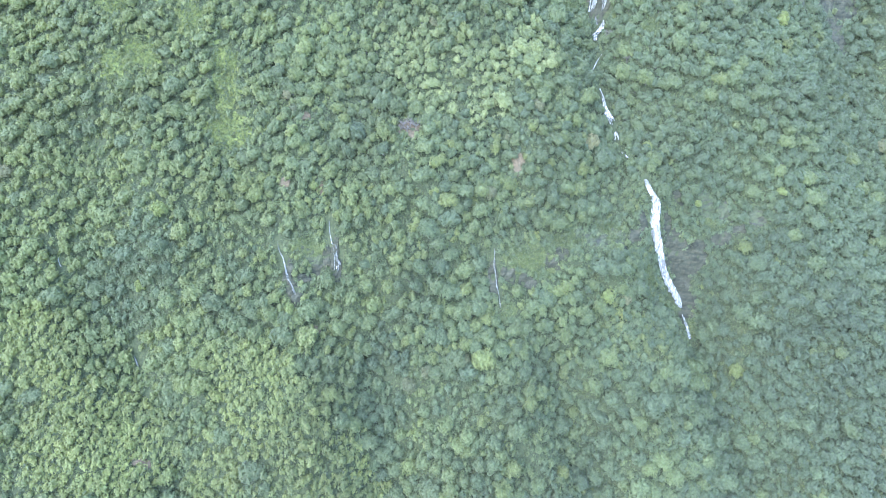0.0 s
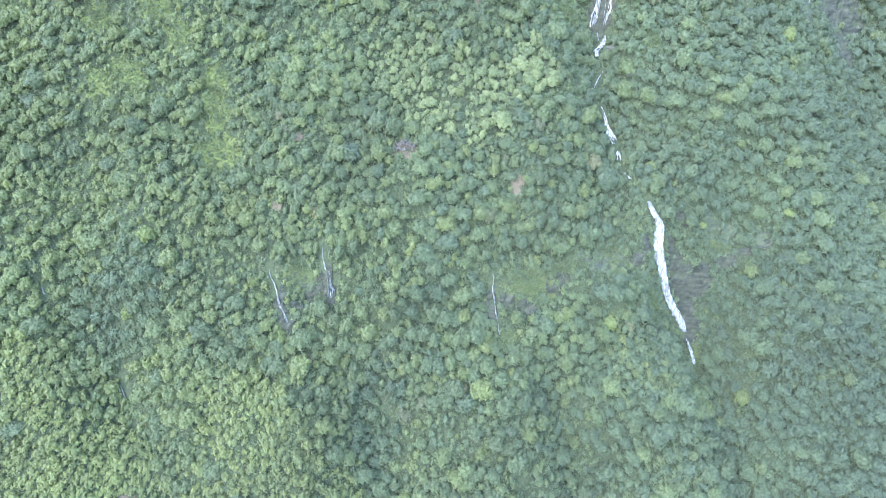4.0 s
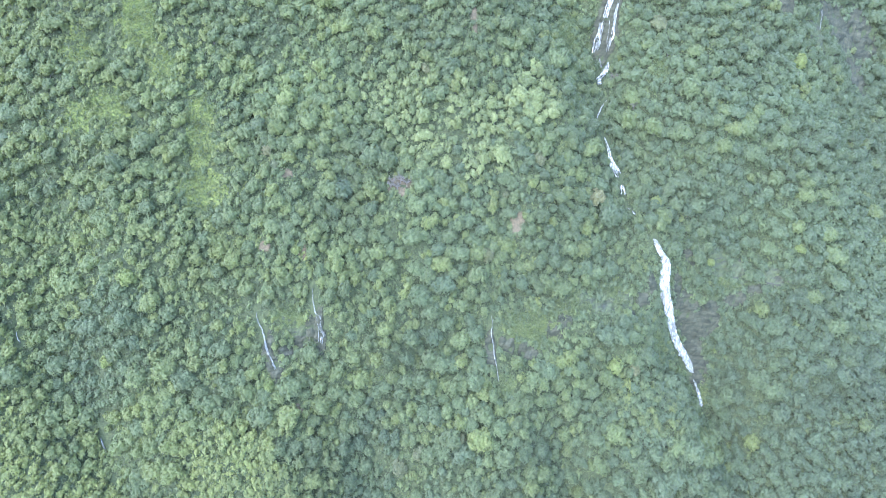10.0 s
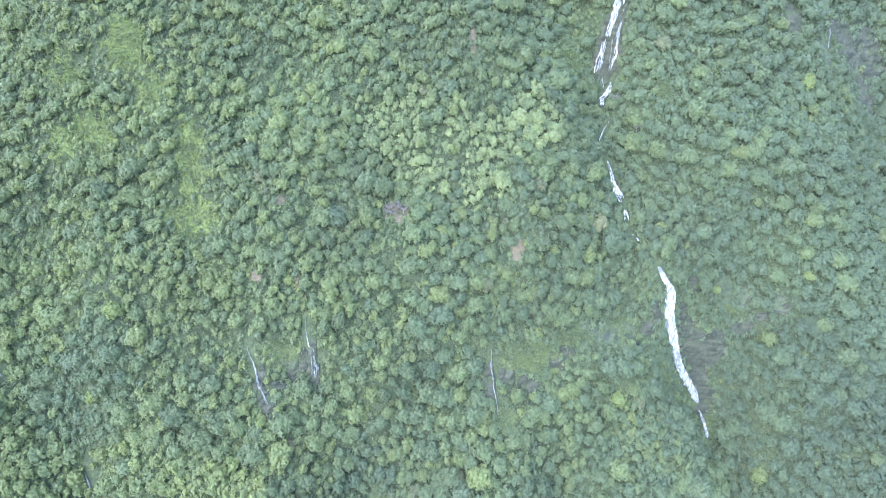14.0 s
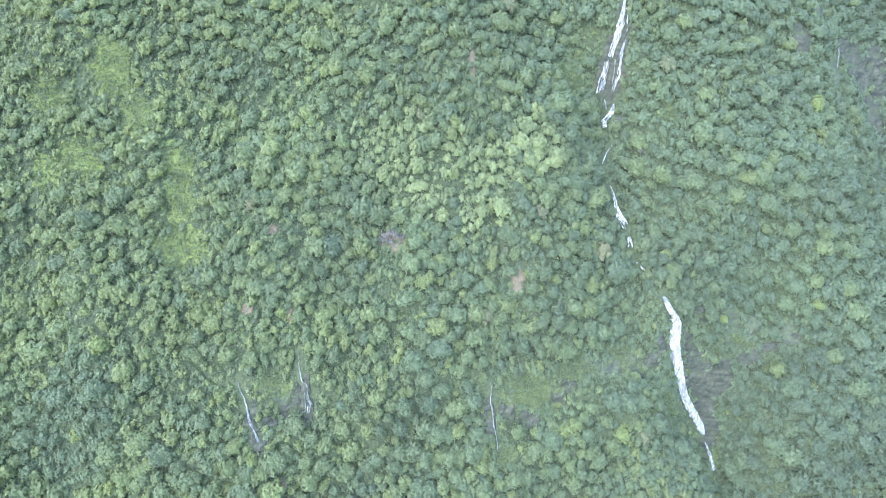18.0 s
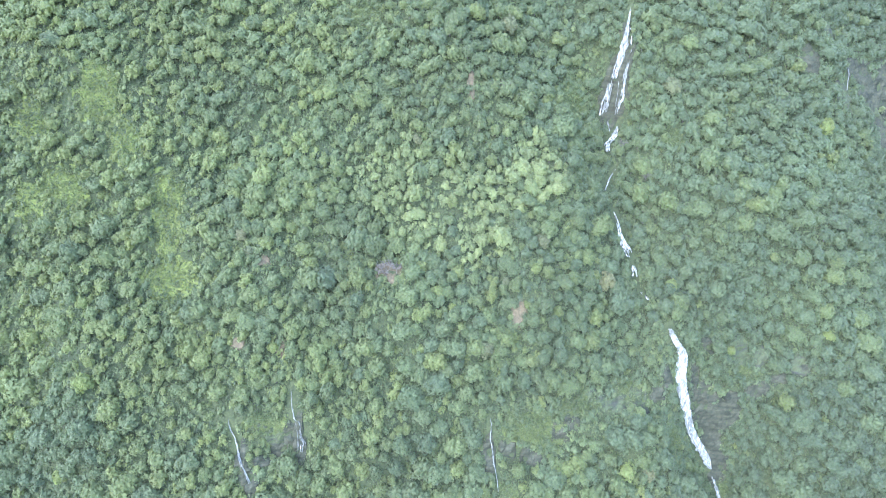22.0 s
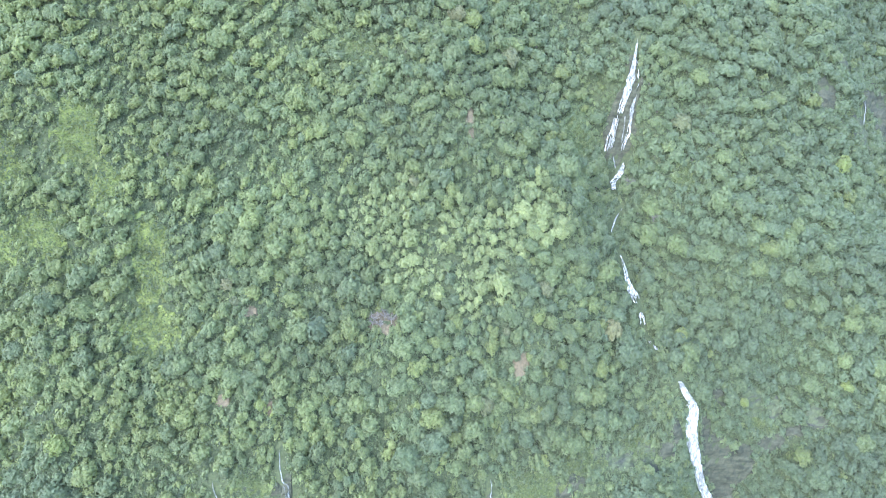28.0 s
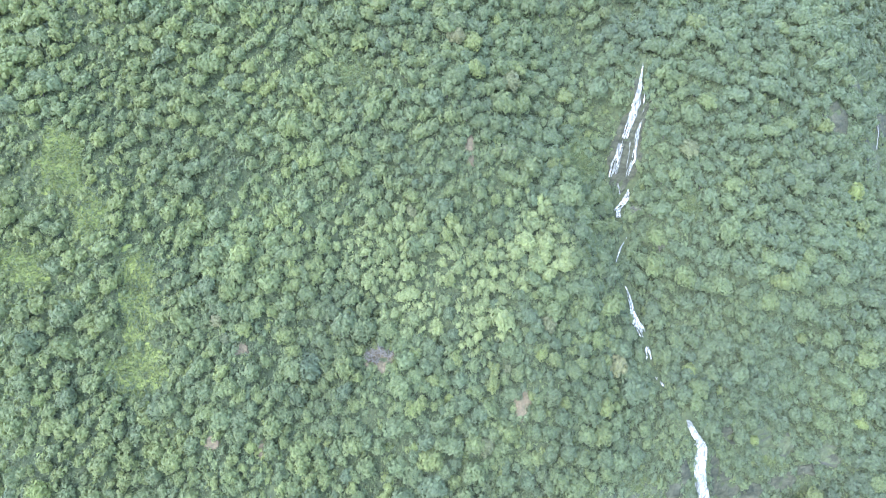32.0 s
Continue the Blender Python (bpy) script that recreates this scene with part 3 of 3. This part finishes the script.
base = np.stack([x, y - r.uniform(0.1, 0.7, n), height(x, y) + r.uniform(0.0, 1.3, n) + 0.6 * wave(x, y, 51, 6.0)], -1)
d = r.normal(size=(n, 2, 3)) * 0.58
d[:, :, 2] += 0.35 * d[:, :, 1] + 0.25
tri = np.stack([base, base + d[:, 0], base + d[:, 1]], 1).reshape(-1, 3)
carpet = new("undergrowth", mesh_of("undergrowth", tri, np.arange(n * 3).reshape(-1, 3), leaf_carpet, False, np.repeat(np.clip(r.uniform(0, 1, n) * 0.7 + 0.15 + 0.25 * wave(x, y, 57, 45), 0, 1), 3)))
tagged(carpet, "leafy green undergrowth between the trees", "undergrowth", kind="stuff")


# ---- open patches ----
def normal_at(x, y):
    e = 0.8
    n = Vector((float(height(x - e, y) - height(x + e, y)), float(height(x, y - e) - height(x, y + e)), 2 * e))
    return n.normalized()


def patch(name, cx, cy, rx, ry, material, proud, rough, seed, label, category, step=0.8):
    """An uneven sheet that comes out of the slope and dips back under it at its rim."""
    nx, ny = max(6, int(2.4 * rx / step)), max(6, int(2.4 * ry / (step * 0.6)))
    X, Y = np.meshgrid(np.linspace(cx - 1.2 * rx, cx + 1.2 * rx, nx), np.linspace(cy - 1.2 * ry, cy + 1.2 * ry, ny))
    q = np.hypot((X - cx) / rx, (Y - cy) / ry) + 0.3 * wave(X, Y, seed, 7.0)
    r = np.random.RandomState(seed)
    Z = height(X, Y)
    steps = rough * (wave(X, Z, seed + 1, 6.0) * 0.6 + np.round(np.sin(Z * 0.9 + X * 0.15) * 1.5) * 0.35 + r.uniform(-0.3, 0.3, X.shape))
    out = np.where(q < 1, proud + steps * np.clip((1 - q) * 4, 0, 1), proud - 6.0 * (q - 1))
    out = np.clip(out, -2.5, None)
    verts = np.stack([X, Y - out * 0.72, Z + out * 0.6], -1).reshape(-1, 3)
    ob = new(name, mesh_of(name, verts, grid_faces(nx, ny), material, False))
    return tagged(ob, label, category)


for k, (cx, cy, rx, ry) in enumerate(DARK_ROCKS):
    tagged(patch("rock_face", cx, cy, rx, ry, rock, 0.5, 0.9, 40 + k, "dark bare rock face, wet at the falls, shade painted into recesses", "rock face"), group="rock faces on the mountainside")
for k, (cx, cy, rx, ry) in enumerate(MOSSY_ROCKS):
    tagged(patch("rock_face", cx, cy, rx, ry, mossy_rock, 0.5, 0.9, 60 + k, "grey rock ledge overgrown with green moss", "rock face"), group="rock faces on the mountainside")
for k, (cx, cy, rx, ry) in enumerate(EARTHS):
    patch("earth_scar", cx, cy, rx, ry, earth, 0.35, 0.35, 70 + k, "brown bare earth scar on the slope", "bare earth")
# left clearings get the sunlit grass colour, the rest the shaded one
for k, (cx, cy, rx, ry) in enumerate(MEADOWS):
    tagged(patch("meadow", cx, cy, rx, ry, grass if cx < -100 else shaded_grass, 0.3, 0.25, 90 + k, "bright green clearing of low plants between trees" if cx < -100 else "green clearing of low plants on a ledge", "meadow", 1.2), kind="stuff")

# low plants on the clearings: sun and shade are put into their leaf colours
r = np.random.RandomState(5)
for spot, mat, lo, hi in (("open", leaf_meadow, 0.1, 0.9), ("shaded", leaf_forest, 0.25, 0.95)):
    tv, tf, count = [], [], 0
    for cx, cy, rx, ry in MEADOWS:
        if (cx < -100) != (spot == "open"):
            continue
        n = int(rx * ry * 44)
        a, q = r.uniform(0, 6.283, n), np.sqrt(r.uniform(0, 1.1, n))
        x, y = cx + np.cos(a) * q * rx, cy + np.sin(a) * q * ry
        base = np.stack([x, y - 0.25, height(x, y) + r.uniform(0.3, 0.9, n)], -1)
        d = r.normal(size=(n, 2, 3)) * 0.42
        d[:, :, 2] = np.abs(d[:, :, 2]) * 0.7
        tv.append(np.stack([base, base + d[:, 0], base + d[:, 1]], 1).reshape(-1, 3))
        tf.append(np.arange(n * 3).reshape(-1, 3) + count)
        count += n * 3
    tv = np.concatenate(tv)
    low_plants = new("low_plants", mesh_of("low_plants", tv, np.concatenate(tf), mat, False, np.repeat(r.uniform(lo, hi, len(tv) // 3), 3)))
    tagged(low_plants, "low bright green plants growing over the clearings" if spot == "open" else "low green plants growing over the ledges", "plants", kind="stuff")


# ---- falling water ----
OUT = Vector((0.05, -0.78, 0.5))


def smooth_line(points, n):
    pts = [Vector(p) for p in points]
    res = []
    for i in range(n + 1):
        t = i / n * (len(pts) - 1)
        k = min(int(t), len(pts) - 2)
        u = t - k
        p0, p1, p2, p3 = pts[max(k - 1, 0)], pts[k], pts[k + 1], pts[min(k + 2, len(pts) - 1)]
        res.append(0.5 * ((2 * p1) + (p2 - p0) * u + (2 * p0 - 5 * p1 + 4 * p2 - p3) * u * u + (3 * p1 - p0 - 3 * p2 + p3) * u ** 3))
    return res


BEDS = {}


def on_bed(line):
    """The line brought close to the ground along the slope's normal."""
    for _ in range(3):
        gap = height([p.x for p in line], [p.y for p in line]) - np.array([p.z for p in line])
        lift = np.where(gap > 0, gap, np.where(gap < -1.0, gap + 1.0, 0)) * 0.6
        line = [p + OUT * float(u) for p, u in zip(line, lift)]
    return line


def strand(points, widths, seed, proud, side=0.0, ragged=0.3, begin=0.0, end=1.0):
    """A band of falling water with a bulging cross section, uneven edges and pointed ends."""
    r = random.Random(seed)
    length = sum((Vector(b) - Vector(a)).length for a, b in zip(points, points[1:])) * (end - begin)
    n = max(4, int(length / 0.7))
    key = tuple(points)
    if key not in BEDS:
        BEDS[key] = on_bed(smooth_line(points, 200))
    total = BEDS[key]
    verts, faces = [], []
    for i in range(n + 1):
        t = begin + (end - begin) * i / n
        p = total[min(200, int(t * 200))]
        w = np.interp(t, np.linspace(0, 1, len(widths)), widths) * 0.5
        taper = min(1, (i + 0.4) / 2.5, (n - i + 0.4) / 2.0)
        w_l, w_r = w * taper * (1 + r.uniform(-ragged, ragged)), w * taper * (1 + r.uniform(-ragged, ragged))
        mid = p + Vector((side * w * 2 + r.uniform(-0.12, 0.12), 0, 0))
        for q, lift in ((-1.0, -0.25), (-0.55, 0.1), (0.0, 0.25), (0.55, 0.1), (1.0, -0.25)):
            bulge = (lift + r.uniform(-0.12, 0.12)) * min(1.0, 0.4 + w)
            verts.append(mid + Vector((q * (w_l if q < 0 else w_r), 0, 0)) + OUT * (proud + bulge))
    for i in range(n):
        for k in range(4):
            a = i * 5 + k
            faces.append((a, a + 1, a + 6, a + 5))
    return np.array([tuple(v) for v in verts]), np.array(faces)


def waterfall(name, label, strands):
    fall = new(name)
    tagged(fall, label, "waterfall" if name == "waterfall" else "stream")
    for verts, faces, mat in strands:
        new("strand", mesh_of("strand", verts, faces, mat, True)).parent = fall
    return fall


def bundle(points, widths, count, seed, proud=1.0, sheet=True, thin=0.22, white=0.7):
    """Strands of water side by side, the longer ones first, with gaps that show the rock."""
    r = random.Random(seed)
    rows = [(*strand(points, [w * 0.8 for w in widths], seed, proud, ragged=0.45), veil)] if sheet else []
    for k in range(count):
        a = r.uniform(-0.1, 0.75)
        b = min(1, a + r.uniform(0.15, 0.45))
        rows.append((*strand(points, [w * thin * r.uniform(0.5, 1.1) for w in widths], seed + k + 1, proud + r.uniform(0.0, 0.3), side=r.uniform(-0.48, 0.48) / thin, ragged=0.6, begin=max(0, a), end=b), foam if r.random() < white else veil))
    return rows


waterfall("waterfall", "tall white waterfall plunging down a rock wall", bundle(FALL_MAIN, [1.8, 3.2, 4.8, 5.8, 6.6, 6.4, 5.0, 4.6, 5.4, 5.2, 2.0], 84, 300, 1.1, True, 0.11, 0.78) + bundle(RUN_LOW, [1.0, 1.8, 2.4], 9, 330, 0.9, True, 0.3, 0.9))
waterfall("waterfall", "white waterfall fanning in thin strands over dark rock",
          bundle(UPPER_A, [0.6, 1.4, 2.4, 4.4, 3.8, 3.8, 3.2], 46, 350, 1.2, False, 0.16) + bundle(UPPER_A2, [1.6, 3.2, 4.0, 4.0], 28, 370, 1.2, False, 0.19) + bundle(UPPER_A3, [0.8, 1.5, 2.0, 2.2], 11, 380, 1.2, False, 0.25)
          + bundle(UPPER_B0, [0.6, 1.2, 1.0], 4, 385, 1.2, False, 0.4) + bundle(UPPER_B, [0.8, 1.6, 2.5, 2.6, 2.0, 1.6], 22, 390, 1.2, False, 0.25) + bundle(UPPER_C, [0.8, 1.0, 1.2], 5, 400, 1.2, False, 0.4) + bundle(UPPER_B2, [0.8, 1.0, 1.0], 4, 410, 1.2, False, 0.4)
          + bundle(UPPER_L1, [0.8, 1.0], 2, 420, 1.0) + bundle(UPPER_L2, [2.2, 4.6, 3.8, 3.2, 3.4], 26, 425, 1.3, False, 0.22, 0.9))
waterfall("stream", "white stream tumbling down a gully between trees", bundle(MID_1, [1.2, 2.0, 1.6], 5, 440, 1.6, False, 0.35, 0.9) + bundle(MID_2, [1.0, 2.0, 4.2, 4.2, 3.4], 24, 450, 1.5, False, 0.2, 0.9) + bundle(MID_3, [1.6, 3.2], 14, 460, 1.4, False, 0.3, 0.9) + bundle(MID_4, [1.4, 2.4], 6, 470, 1.4, False, 0.35, 0.9))
waterfall("waterfall", "thin waterfall trickling down a dark wet rock", bundle(LEFT_1, [0.32, 0.4, 0.6, 0.7, 0.6, 0.5, 0.45], 5, 480, 1.0, True, 0.4, 0.6) + bundle(LEFT_1[3:], [0.8, 1.4, 2.2, 3.0], 14, 485, 1.1, False, 0.13, 0.3))
waterfall("waterfall", "thin forked waterfall trickling down a dark wet rock", bundle(LEFT_2, [0.3, 0.38, 0.5, 0.55, 0.45, 0.45, 0.4], 5, 490, 1.0, True, 0.4, 0.5) + bundle(LEFT_2B, [0.3, 0.4, 0.4], 2, 495, 1.1) + bundle(LEFT_2[3:], [0.8, 2.0, 2.4, 2.6], 12, 497, 1.1, False, 0.13, 0.4))
waterfall("waterfall", "thin waterfall trickling down a brown earth bank", bundle(LEFT_3, [0.28, 0.38, 0.5, 0.5, 0.4, 0.36, 0.3], 4, 500, 1.0, True, 0.4, 0.4))
waterfall("stream", "short white rapids of a brook in a wooded gully", bundle(BROOK_1, [0.5, 0.8, 0.7], 2, 510, 1.0) + bundle(BROOK_2, [0.6, 0.5], 1, 515, 1.0))
waterfall("stream", "thin white brook showing between trees", bundle(BROOK_3, [0.4, 0.5, 0.4], 1, 520, 1.2))
waterfall("waterfall", "faint thin waterfall on a hazy dark cliff", bundle(FAR_TRICKLE, [0.4, 0.5, 0.4], 2, 530, 1.2))


# ---- dead trees ----
def dead_tree(x, y, tall, seed):
    """A bare tree: a leaning trunk that forks into limbs and twigs."""
    r = random.Random(seed)
    tree = new("dead_tree")
    tree.matrix_basis = Matrix.Translation((x, y, float(height(x, y))))
    tagged(tree, "bare dead tree with pale brown twigs", "tree", "dead trees on the mountainside")
    verts, faces = [], []
    top = (r.uniform(-0.8, 0.8), r.uniform(-0.8, 0.2), tall * 0.6)
    limb(verts, faces, (0, 0, -1.0), top, 0.22, 0.12, 6)
    new("trunk", mesh_of("trunk", np.array(verts), np.array(faces), dead_wood)).parent = tree
    for k in range(13):
        a = k * 2.4 + r.uniform(-0.4, 0.4)
        verts, faces = [], []
        u = r.uniform(0.45, 1.0)
        start = Vector(top) * u
        end = start + Vector((math.cos(a) * tall * 0.4, math.sin(a) * tall * 0.4, tall * r.uniform(0.15, 0.45)))
        limb(verts, faces, start, end, 0.10, 0.05, 4)
        for _ in range(9):
            p = start.lerp(end, r.uniform(0.35, 1.0))
            q = p + Vector((r.uniform(-1, 1), r.uniform(-1, 1), r.uniform(0.1, 1.0))) * tall * 0.16
            limb(verts, faces, p, q, 0.05, 0.03, 3)
        new("branch", mesh_of("branch", np.array(verts), np.array(faces), dead_wood)).parent = tree


for k, (dx, dy, dt) in enumerate([(-20.5, 299, 6.0), (-17.5, 300, 5.5), (-14.5, 299, 5.2), (-18.5, 297.5, 4.6), (-22.5, 298, 4.4), (36, 363, 7.0), (97, 362, 6.5), (106, 346, 6.0)]):
    dead_tree(dx, dy, dt, 700 + k)
